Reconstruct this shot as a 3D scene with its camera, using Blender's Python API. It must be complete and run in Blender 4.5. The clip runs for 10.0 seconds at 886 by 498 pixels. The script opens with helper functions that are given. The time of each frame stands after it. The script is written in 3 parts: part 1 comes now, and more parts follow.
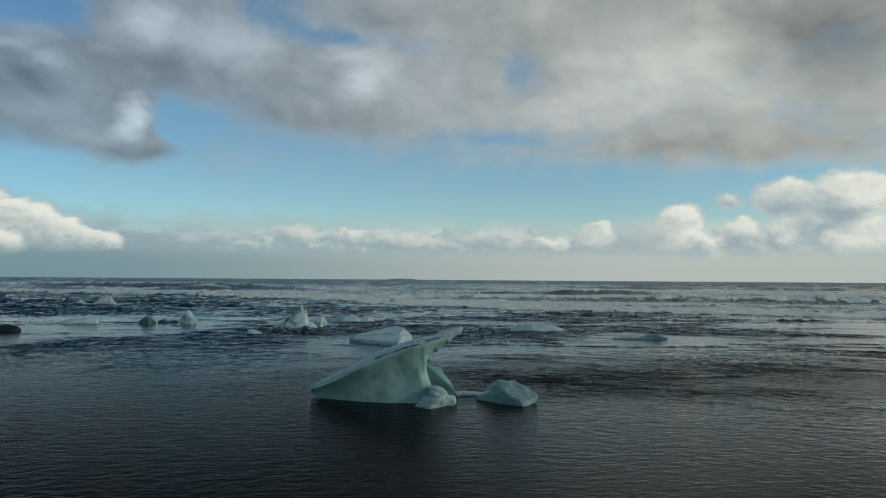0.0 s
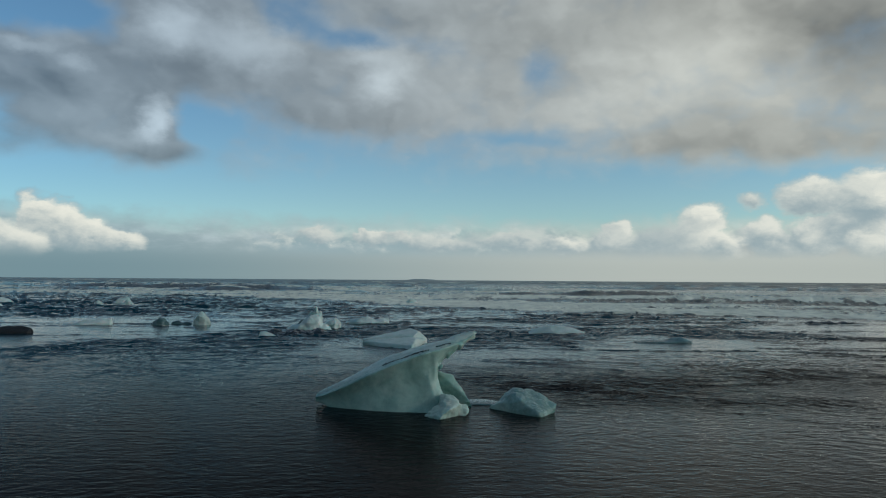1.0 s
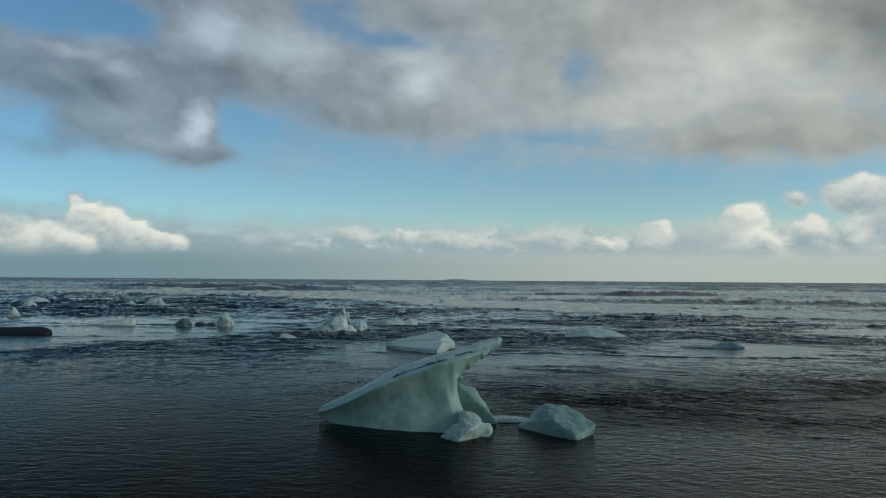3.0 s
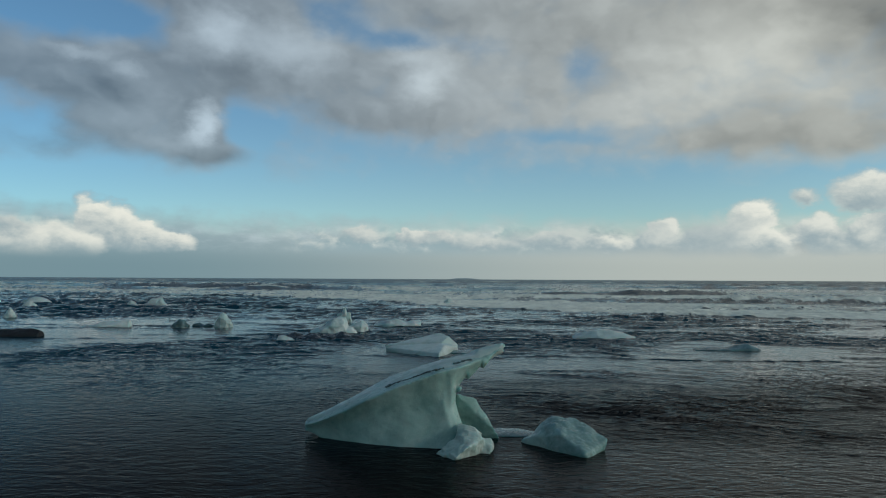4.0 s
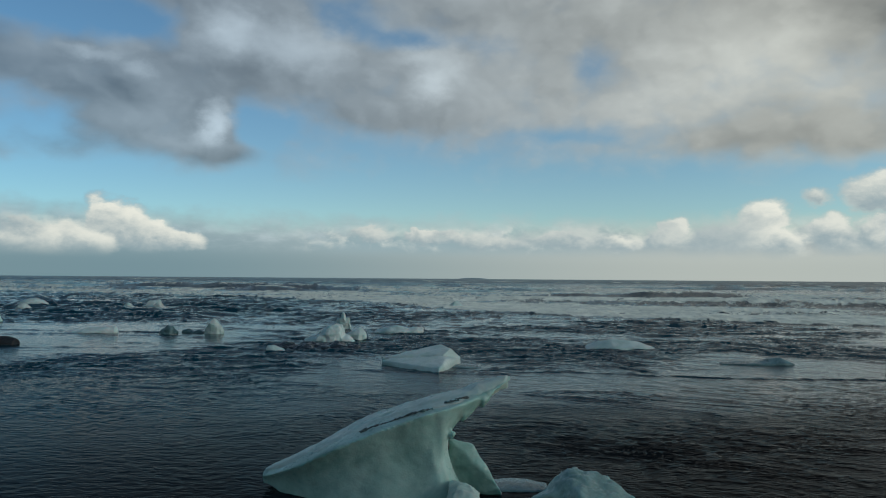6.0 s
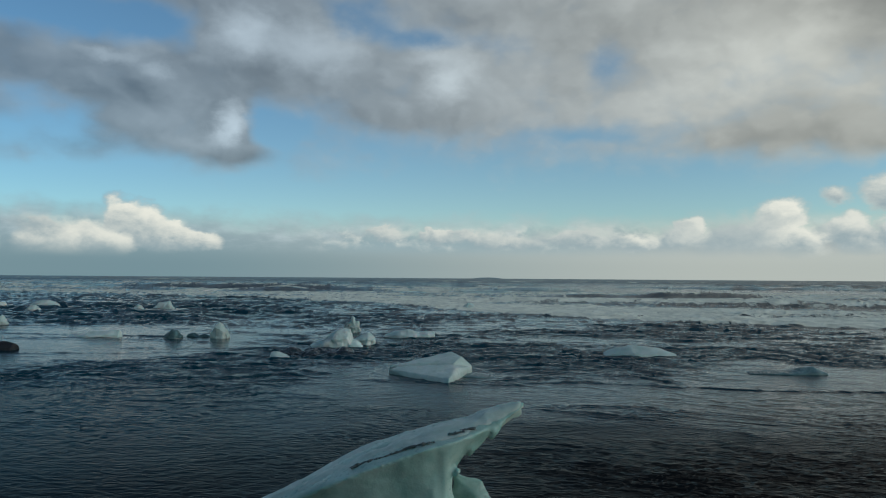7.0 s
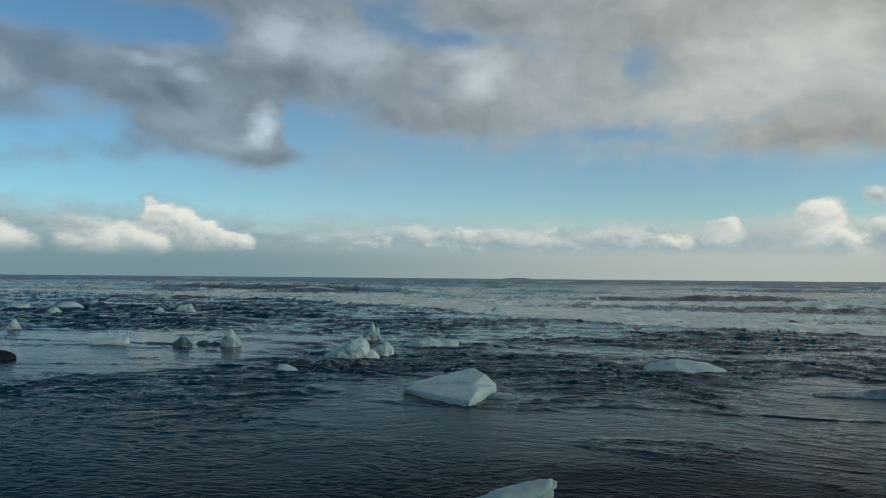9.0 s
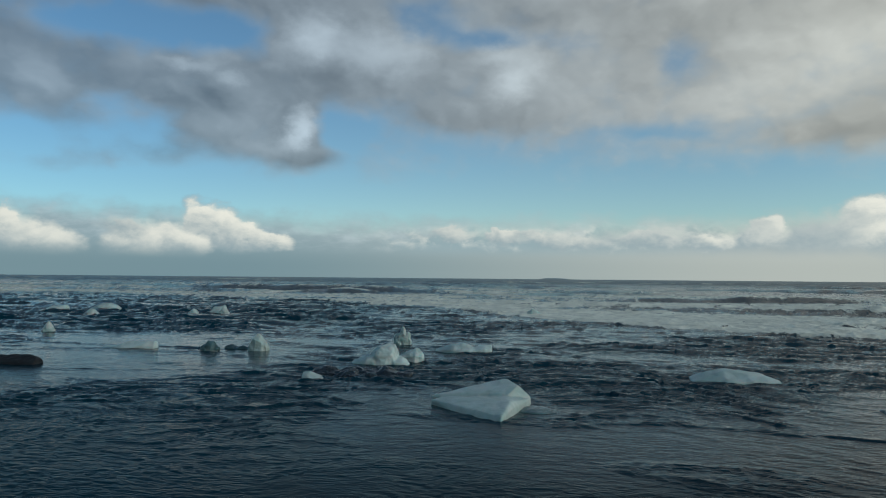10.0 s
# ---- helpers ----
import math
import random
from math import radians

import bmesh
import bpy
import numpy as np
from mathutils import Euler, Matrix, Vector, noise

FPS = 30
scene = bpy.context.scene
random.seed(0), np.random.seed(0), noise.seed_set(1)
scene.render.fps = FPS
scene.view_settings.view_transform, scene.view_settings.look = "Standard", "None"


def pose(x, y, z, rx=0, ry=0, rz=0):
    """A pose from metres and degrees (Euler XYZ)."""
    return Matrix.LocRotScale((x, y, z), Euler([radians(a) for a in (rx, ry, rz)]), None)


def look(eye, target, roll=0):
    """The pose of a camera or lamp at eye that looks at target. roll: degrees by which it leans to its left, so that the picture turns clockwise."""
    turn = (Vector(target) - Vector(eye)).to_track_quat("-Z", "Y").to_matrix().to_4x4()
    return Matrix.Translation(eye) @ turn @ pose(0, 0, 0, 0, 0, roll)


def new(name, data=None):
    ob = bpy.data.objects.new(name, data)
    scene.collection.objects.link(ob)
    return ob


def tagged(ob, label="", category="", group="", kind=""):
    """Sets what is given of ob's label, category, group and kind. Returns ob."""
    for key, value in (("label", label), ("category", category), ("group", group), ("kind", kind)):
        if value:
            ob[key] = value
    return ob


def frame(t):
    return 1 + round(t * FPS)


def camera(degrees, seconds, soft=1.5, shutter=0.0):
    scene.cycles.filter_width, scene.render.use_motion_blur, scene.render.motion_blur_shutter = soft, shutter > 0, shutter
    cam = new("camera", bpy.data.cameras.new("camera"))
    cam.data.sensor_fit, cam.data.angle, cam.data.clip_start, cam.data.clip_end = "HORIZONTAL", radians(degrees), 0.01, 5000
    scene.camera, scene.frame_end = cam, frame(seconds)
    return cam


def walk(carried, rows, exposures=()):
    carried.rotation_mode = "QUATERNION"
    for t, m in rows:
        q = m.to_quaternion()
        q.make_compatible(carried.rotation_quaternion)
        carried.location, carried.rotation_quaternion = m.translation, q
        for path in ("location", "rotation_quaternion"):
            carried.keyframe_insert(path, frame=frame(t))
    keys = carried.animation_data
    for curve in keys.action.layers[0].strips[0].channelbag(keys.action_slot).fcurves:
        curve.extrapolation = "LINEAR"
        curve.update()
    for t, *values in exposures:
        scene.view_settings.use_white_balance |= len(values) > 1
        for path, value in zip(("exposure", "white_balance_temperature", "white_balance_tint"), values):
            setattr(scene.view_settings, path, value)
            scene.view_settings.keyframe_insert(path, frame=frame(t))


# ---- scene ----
cam = camera(67.3, 10.0, soft=1.1)
PATH = [
    (0, (0.043, -0.919, 1.854), (0.157, 1.076, 1.946), 0.4),
    (0.5, (0.115, -0.616, 1.862), (0.206, 1.380, 1.956), 0.4),
    (1, (0.181, -0.344, 1.875), (0.238, 1.653, 1.968), 0.4),
    (1.5, (0.243, -0.043, 1.871), (0.274, 1.954, 1.965), 0.5),
    (2, (0.303, 0.271, 1.867), (0.305, 2.268, 1.961), 0.5),
    (2.5, (0.366, 0.609, 1.855), (0.336, 2.607, 1.949), 0.5),
    (4, (0.520, 1.671, 1.881), (0.449, 3.668, 1.971), 0.3),
    (4.5, (0.547, 2.048, 1.915), (0.476, 4.044, 2.005), 0.5),
    (5, (0.579, 2.424, 1.968), (0.508, 4.421, 2.057), 0.5),
    (6.5, (0.673, 3.619, 2.097), (0.553, 5.614, 2.185), 0.4),
    (7, (0.697, 4.026, 2.157), (0.556, 6.019, 2.244), 0.4),
    (7.5, (0.720, 4.436, 2.200), (0.556, 6.427, 2.287), 0.4),
    (8, (0.732, 4.851, 2.240), (0.555, 6.841, 2.327), 0.4),
    (8.5, (0.752, 5.266, 2.274), (0.558, 7.255, 2.362), 0.4),
    (9, (0.765, 5.680, 2.311), (0.534, 7.664, 2.398), 0.5),
    (9.5, (0.773, 6.106, 2.343), (0.484, 8.083, 2.431), 0.4),
    (10, (0.785, 6.501, 2.398), (0.447, 8.470, 2.485), 0.5),
]
walk(cam, [(t, look(eye, target, roll)) for t, eye, target, roll in PATH], exposures=((0, 0.0, 6350, 7), (10, 0.0, 6350, 7)))

# ---- world, sun ----
SUN_AZ, SUN_EL = 105.0, 20.0          # degrees; azimuth from +y towards +x

world = bpy.data.worlds.new("sky")
scene.world = world
world.use_nodes = True


class Tree:
    """Short forms for building node trees."""

    def __init__(self, tree):
        self.t = tree
        tree.nodes.clear()

    def node(self, kind, **props):
        n = self.t.nodes.new(kind)
        for k, v in props.items():
            setattr(n, k, v)
        return n

    def put(self, sock, v):
        if isinstance(v, bpy.types.NodeSocket):
            self.t.links.new(v, sock)
        elif isinstance(v, (tuple, list)) and sock.type == "RGBA" and len(v) == 3:
            sock.default_value = (*v, 1)
        else:
            sock.default_value = v

    def math(self, op, a, b=0.0, c=0.0, clamp=False):
        n = self.node("ShaderNodeMath", operation=op, use_clamp=clamp)
        for s, v in zip(n.inputs, (a, b, c)):
            self.put(s, v)
        return n.outputs[0]

    def vec(self, op, a, b=(0, 0, 0), c=(0, 0, 0)):
        n = self.node("ShaderNodeVectorMath", operation=op)
        for s, v in zip(n.inputs, (a, b, c)):
            self.put(s, v)
        return n.outputs["Value" if op in ("LENGTH", "DOT_PRODUCT") else "Vector"]

    def ramp(self, v, a, b, lo=0.0, hi=1.0, smooth=True):
        n = self.node("ShaderNodeMapRange", interpolation_type="SMOOTHSTEP" if smooth else "LINEAR")
        for s, x in zip(n.inputs, (v, a, b, lo, hi)):
            self.put(s, x)
        return n.outputs[0]

    def noise(self, v, scale, detail=4.0, rough=0.5, distort=0.0, colour=False):
        n = self.node("ShaderNodeTexNoise")
        self.put(n.inputs["Vector"], v)
        for k, x in (("Scale", scale), ("Detail", detail), ("Roughness", rough), ("Distortion", distort)):
            self.put(n.inputs[k], x)
        return n.outputs["Color" if colour else 0]

    def mix(self, f, a, b):
        n = self.node("ShaderNodeMix", data_type="RGBA")
        self.put(n.inputs["Factor"], f)
        self.put(n.inputs[6], a)
        self.put(n.inputs[7], b)
        return n.outputs[2]


w = Tree(world.node_tree)
way = w.node("ShaderNodeTexCoord").outputs["Generated"]
sep = w.node("ShaderNodeSeparateXYZ")
w.put(sep.inputs[0], way)
az = w.math("MULTIPLY", w.math("ARCTAN2", sep.outputs[0], sep.outputs[1]), 180 / math.pi)
el = w.math("MULTIPLY", w.math("ARCSINE", sep.outputs[2]), 180 / math.pi)
comb = w.node("ShaderNodeCombineXYZ")
w.put(comb.inputs[0], az)
w.put(comb.inputs[1], el)
spot = comb.outputs[0]
flat_way = w.vec("MULTIPLY", way, (1.0, 1.0, 1.6))
soft_warp = w.vec("MULTIPLY_ADD", w.noise(flat_way, 7.0, 3, 0.5, 0.0, True), (6.0, 3.6, 0), (-3.0, -1.8, 0))
soft_spot = w.vec("ADD", spot, soft_warp)
fine_warp = w.vec("MULTIPLY_ADD", w.noise(flat_way, 24.0, 5, 0.6, 0.0, True), (2.6, 2.2, 0), (-1.3, -1.1, 0))
fine_spot = w.vec("ADD", spot, fine_warp)


def billow(at, scale, detail=2.0):
    """Rounded heads, 0 in the clefts to about 1 on top."""
    n = w.node("ShaderNodeTexVoronoi", feature="SMOOTH_F1", voronoi_dimensions="3D", normalize=True)
    w.put(n.inputs["Vector"], at)
    for k, x in (("Scale", scale), ("Detail", detail), ("Roughness", 0.55), ("Smoothness", 0.8)):
        n.inputs[k].default_value = x
    return w.ramp(n.outputs["Distance"], 0.09, 0.41, 1.0, 0.0, False)


def hump(at, a, e, ra, re, amount, total):
    """Adds a soft hump of that height, centred on azimuth a and elevation e, to a running total."""
    local = w.vec("MULTIPLY_ADD", at, (1 / ra, 1 / re, 0), (-a / ra, -e / re, 0))
    return w.math("ADD", w.ramp(w.vec("LENGTH", local), 1.5, 0.0, 0.0, amount), total)


# cover of the high cloud deck
puff_way = w.vec("ADD", w.vec("MULTIPLY", way, (1.0, 1.0, 1.25)), w.vec("MULTIPLY_ADD", w.noise(flat_way, 9.0, 4, 0.6, 0.0, True), (0.10, 0.10, 0.07), (-0.05, -0.05, -0.035)))
heads = billow(puff_way, 9.0)
knots = billow(puff_way, 24.0, 1.0)
cover = w.math("MULTIPLY_ADD", el, 0.38, -3.85)
cover = w.math("MINIMUM", cover, 1.45)
cover = w.math("ADD", cover, w.ramp(heads, 0.2, 0.8, -0.40, 0.40, False))
cover = w.math("ADD", cover, w.ramp(knots, 0.2, 0.8, -0.14, 0.14, False))
cover = w.math("ADD", cover, w.ramp(w.noise(flat_way, 16.0, 4, 0.6), 0.25, 0.75, -0.3, 0.3, False))
for a, e, ra, re, k in (
        (-34.2, 19.2, 6.6, 2.3, -2.38), (-27.8, 20.0, 4.3, 1.6, -2.04), (-11.2, 21.7, 4.3, 1.9, -1.61), (-7.3, 19.9, 5.8, 1.3, -1.44), (-3.4, 19.5, 3.6, 1.2, -1.02), (9.8, 18.0, 2.4, 1.9, -1.1),
        (2.0, 18.9, 2.8, 1.3, -0.85), (-18.6, 12.8, 2.8, 2.3, -2.21), (-15.8, 13.4, 3.6, 1.9, -1.02), (-34.6, 11.1, 3.6, 1.6, -1.53), (-32.7, 12.6, 1.7, 1.0, -0.68), (-25.7, 18.5, 2.2, 1.4, -0.77),
        (12.1, 12.3, 4.3, 1.2, -0.77), (-11.1, 11.3, 5.8, 1.6, -0.68), (6.4, 12.2, 4.3, 1.0, -0.77), (-26.7, 11.6, 6.8, 2.2, 1.3), (-21.6, 10.2, 2.9, 1.3, 1.2), (23.8, 10.9, 10.7, 1.8, 1.2),
        (-33.9, 9.5, 3.9, 1.1, 0.9), (-6.3, 13.4, 7.3, 1.5, 0.6), (-39.7, 18.4, 5.1, 1.4, -1.19), (-43.0, 10.2, 3.6, 2.2, -1.53), (-36.8, 13.0, 2.8, 1.0, -1.36), (-42.4, 14.0, 2.9, 1.9, 0.6),
        (-41.5, 8.5, 4.4, 1.1, 1.2), (34.0, 9.6, 5.8, 1.5, 1.3),
        (-32.0, 38.0, 36.0, 11.0, -2.8), (0.0, 58.0, 160.0, 20.0, -2.4)):
    cover = hump(soft_spot, a, e, ra, re, k, cover)
# rounded bright heads: centre, radii, light
LUMPS = (
        (-21.0, 20.0, 2.4, 2.0, 0.20), (-18.7, 19.2, 3.2, 1.9, 0.138), (-14.3, 18.9, 3.2, 2.2, 0.188), (-22.7, 18.5, 2.9, 1.7, 0.088), (-3.3, 17.8, 2.2, 2.2, 0.18), (-4.3, 16.0, 1.7, 1.4, 0.15),
        (-5.6, 18.7, 1.8, 1.0, 0.125), (-22.0, 12.6, 1.4, 1.6, 0.375), (-22.5, 11.3, 1.4, 1.0, 0.125), (-31.0, 16.7, 2.3, 0.7, 0.175), (-28.7, 17.8, 2.2, 1.0, 0.1), (-27.6, 15.9, 1.1, 0.6, 0.125),
        (25.8, 18.5, 3.5, 1.2, 0.075), (15.3, 15.4, 2.3, 1.2, 0.075), (-24.6, 10.5, 3.5, 0.8, 0.062))
for a, e, ra, re, k in LUMPS:
    cover = hump(fine_spot, a, e, ra * 1.3, re * 1.3, 5 * k, cover)
cover = w.ramp(cover, -0.95, 1.45)

# brightness of the deck: heads lit from the upper right, thin edges glowing
bright = w.ramp(heads, 0.2, 0.8, -0.03, 0.03, False)
relief = w.math("SUBTRACT", heads, billow(w.vec("ADD", puff_way, (0.022, 0.0, 0.022)), 9.0))
bright = w.math("MULTIPLY_ADD", relief, 0.06, bright)
small_relief = w.math("SUBTRACT", knots, billow(w.vec("ADD", puff_way, (0.008, 0.0, 0.009)), 24.0, 1.0))
bright = w.math("MULTIPLY_ADD", small_relief, 0.05, bright)
bright = w.math("MULTIPLY_ADD", w.math("SUBTRACT", 1.0, cover), 0.10, bright)
bright = w.math("ADD", bright, w.ramp(az, -38, 10, 0.21, 0.385))
bright = w.math("ADD", bright, w.ramp(el, 22, 50, 0.0, -0.11))
for a, e, ra, re, k in (
        (19.7, 16.8, 7.3, 3.4, 0.12), (23.0, 17.5, 5.8, 2.9, 0.1), (16.6, 14.5, 6.3, 1.8, 0.08), (28.8, 14.5, 3.9, 2.4, 0.1), (-25.9, 12.6, 2.9, 2.0, 0.1), (-29.5, 11.8, 2.4, 1.5, 0.06),
        (-34.5, 16.5, 1.9, 1.0, 0.08), (3.5, 16.4, 4.9, 2.4, 0.04), (8.4, 14.0, 6.3, 1.6, 0.05), (30.3, 18.9, 5.4, 2.4, -0.12), (2.0, 21.8, 5.8, 1.7, -0.05), (-33.9, 10.0, 4.4, 1.2, -0.1),
        (-20.7, 9.7, 3.4, 0.8, -0.1), (-8.7, 12.8, 7.3, 1.5, -0.04), (8.4, 20.3, 4.9, 1.7, -0.05), (23.7, 10.3, 7.3, 1.1, -0.07), (-18.6, 16.1, 3.9, 1.3, -0.06), (-29.9, 14.0, 3.9, 1.0, -0.06),
        (-42.4, 14.4, 2.9, 1.9, 0.08), (-40.2, 10.7, 3.4, 1.5, -0.08), (34.9, 17.9, 3.9, 2.9, -0.12), (27.1, 15.3, 5.4, 2.9, 0.06)):
    bright = hump(soft_spot, a, e, ra, re, k, bright)
for a, e, ra, re, k in LUMPS:
    bright = hump(fine_spot, a, e, ra, re, k, bright)
tone = w.mix(w.ramp(az, -20, 30), (0.86, 0.99, 1.09), (1.0, 1.0, 0.91))
tone = w.mix(w.ramp(el, 23, 36), tone, (0.58, 0.86, 1.10))
deck = w.vec("SCALE", tone)
w.put(deck.node.inputs["Scale"], bright)

# haze bank along the horizon, with low lumps
bank_top = w.math("ADD", el, w.ramp(w.noise(flat_way, 16.0, 4, 0.6), 0.25, 0.75, -0.7, 0.7, False))
bank = w.ramp(w.math("SUBTRACT", bank_top, w.ramp(az, -12, -45, 0.0, 0.6)), 5.8, 3.2)
low_light = w.ramp(w.noise(w.vec("MULTIPLY", way, (1, 1, 3.2)), 22.0, 4, 0.6), 0.35, 0.75, 0.0, 0.13)
low_light = w.math("MULTIPLY", low_light, w.ramp(el, 1.8, 3.4))
low_shade = w.mix(w.ramp(az, -30, 24), (0.185, 0.28, 0.315), (0.46, 0.49, 0.455))
low = w.vec("ADD", w.vec("ADD", low_shade, low_light), w.ramp(el, 0.8, 4.2, 0.0, 0.11))

# heaped clouds standing in the bank
heap_noise = w.ramp(w.noise(flat_way, 30.0, 5, 0.62, 0.3), 0.3, 0.7, -0.36, 0.36, False)
HEAPS = (
        (-29.7, 4.5, 1.8, 1.5, 1), (-28.5, 3.9, 2.0, 1.7, 1), (-26.7, 3.1, 1.9, 1.3, 1), (-24.6, 2.8, 1.9, 0.8, 0.9), (-32.6, 2.8, 2.4, 1.3, 0.9), (-34.7, 2.6, 2.2, 1.3, 0.9),
        (-30.9, 2.3, 1.9, 1.0, 0.9), (-35.4, 3.7, 1.5, 0.6, 0.5), (-41.0, 2.3, 2.4, 1.3, 0.85), (-43.5, 3.3, 1.3, 1.7, 0.9), (22.9, 4.4, 1.9, 1.6, 1), (24.2, 3.0, 1.8, 1.2, 0.95),
        (21.2, 3.5, 1.9, 1.4, 0.55), (18.9, 3.3, 2.4, 1.3, 0.3), (16.4, 4.1, 1.4, 1.0, 0.8), (15.2, 3.4, 1.9, 0.9, 0.6), (12.3, 3.0, 1.8, 0.7, 0.85), (27.5, 3.6, 1.8, 1.2, 0.85),
        (29.3, 2.9, 1.9, 0.9, 0.8), (30.9, 3.5, 1.8, 1.3, 0.85), (30.8, 6.4, 2.2, 1.4, 0.95), (26.7, 6.4, 1.0, 0.6, 0.7), (34.6, 4.4, 3.4, 1.9, 0.75), (35.4, 6.2, 3.4, 1.7, 1),
        (36.7, 2.9, 2.4, 1.7, 0.9), (32.1, 6.4, 2.4, 1.0, 0.7), (34.6, 2.5, 1.9, 1.0, 0.8), (-4.7, 3.6, 1.7, 0.7, 0.75), (-1.8, 3.7, 2.4, 0.6, 0.7), (2.1, 3.1, 2.9, 0.6, 0.6),
        (6.5, 3.6, 2.9, 0.6, 0.55), (-9.0, 3.8, 2.4, 0.5, 0.6), (8.8, 3.2, 1.9, 0.6, 0.6))
# a ragged grey shelf of cloud with sunlit crests along the bank
shelf_noise = w.noise(flat_way, 20.0, 5, 0.6, 0.3)
crest_line = w.math("ADD", el, w.ramp(shelf_noise, 0.3, 0.7, 0.95, -0.95, False))
shelf = w.math("MULTIPLY", w.ramp(crest_line, 4.7, 3.7), w.math("MULTIPLY", w.ramp(el, 1.2, 2.4), w.ramp(az, -18, -9)))
sunlit = w.math("MULTIPLY", w.ramp(crest_line, 2.2, 4.2), w.ramp(w.noise(flat_way, 34.0, 4, 0.6, 0.4), 0.38, 0.66))
shelf_tone = w.mix(sunlit, w.mix(w.ramp(az, -5, 35), (0.30, 0.40, 0.43), (0.40, 0.43, 0.42)), (0.68, 0.70, 0.65))
sky_low = w.mix(w.math("MULTIPLY", shelf, 0.95), low, shelf_tone)
heap_mask = 0.0
for a, e, ra, re, k in HEAPS:
    local = w.vec("MULTIPLY_ADD", fine_spot, (0.86 / ra, 0.80 / re, 0), (-0.86 * a / ra, -0.80 * e / re, 0))
    m = w.ramp(w.vec("LENGTH", local), 1.15, 0.68) if k >= 0.75 else w.ramp(w.vec("LENGTH", local), 1.35, 0.35)
    lit = w.ramp(w.math("ADD", w.vec("DOT_PRODUCT", local, (0.42, 0.75, 0)), heap_noise), -0.9, 0.75)
    shade = w.mix(w.math("MULTIPLY", lit, k), (0.31, 0.39, 0.42), (0.82, 0.805, 0.715))
    sky_low = w.mix(m, sky_low, shade)
    heap_mask = w.math("MAXIMUM", heap_mask, m)
fade = w.ramp(el, 1.3, 3.0)
sky_low = w.mix(fade, low, sky_low)
bank = w.math("MAXIMUM", bank, w.math("MULTIPLY", heap_mask, fade))

clouds = w.mix(bank, deck, sky_low)
veil = w.math("MAXIMUM", w.math("MULTIPLY", cover, w.ramp(az, -45, 5, 0.76, 0.95)), bank)
air = w.node("ShaderNodeTexSky", sky_type="NISHITA", sun_disc=False, sun_elevation=radians(SUN_EL), sun_rotation=radians(SUN_AZ))
air.air_density, air.dust_density, air.ozone_density = 1.0, 0.25, 1.4
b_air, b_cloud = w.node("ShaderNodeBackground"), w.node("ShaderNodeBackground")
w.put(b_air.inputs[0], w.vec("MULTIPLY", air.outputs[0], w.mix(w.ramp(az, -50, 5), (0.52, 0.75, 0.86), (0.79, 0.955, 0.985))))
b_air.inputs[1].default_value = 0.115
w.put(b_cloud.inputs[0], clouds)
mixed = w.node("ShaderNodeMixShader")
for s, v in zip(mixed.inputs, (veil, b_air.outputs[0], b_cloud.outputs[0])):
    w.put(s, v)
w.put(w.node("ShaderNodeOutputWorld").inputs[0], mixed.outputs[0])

sun = new("sun", bpy.data.lights.new("sun", "SUN"))
sun.data.energy, sun.data.angle, sun.data.color = 1.0, radians(12), (1.0, 0.95, 0.88)
sa, se = radians(SUN_AZ), radians(SUN_EL)
sun.matrix_world = look((50 * math.sin(sa), 50 * math.cos(sa), 50 * math.tan(se)), (0, 0, 0))


# ---- materials ----
def material(name):
    m = bpy.data.materials.new(name)
    m.use_nodes = True
    t = Tree(m.node_tree)
    b = t.node("ShaderNodeBsdfPrincipled")
    t.put(t.node("ShaderNodeOutputMaterial").inputs[0], b.outputs[0])
    return m, t, b


def bump(t, b, height, distance, strength=1.0):
    n = t.node("ShaderNodeBump")
    t.put(n.inputs["Height"], height)
    n.inputs["Distance"].default_value, n.inputs["Strength"].default_value = distance, strength
    t.put(b.inputs["Normal"], n.outputs[0])


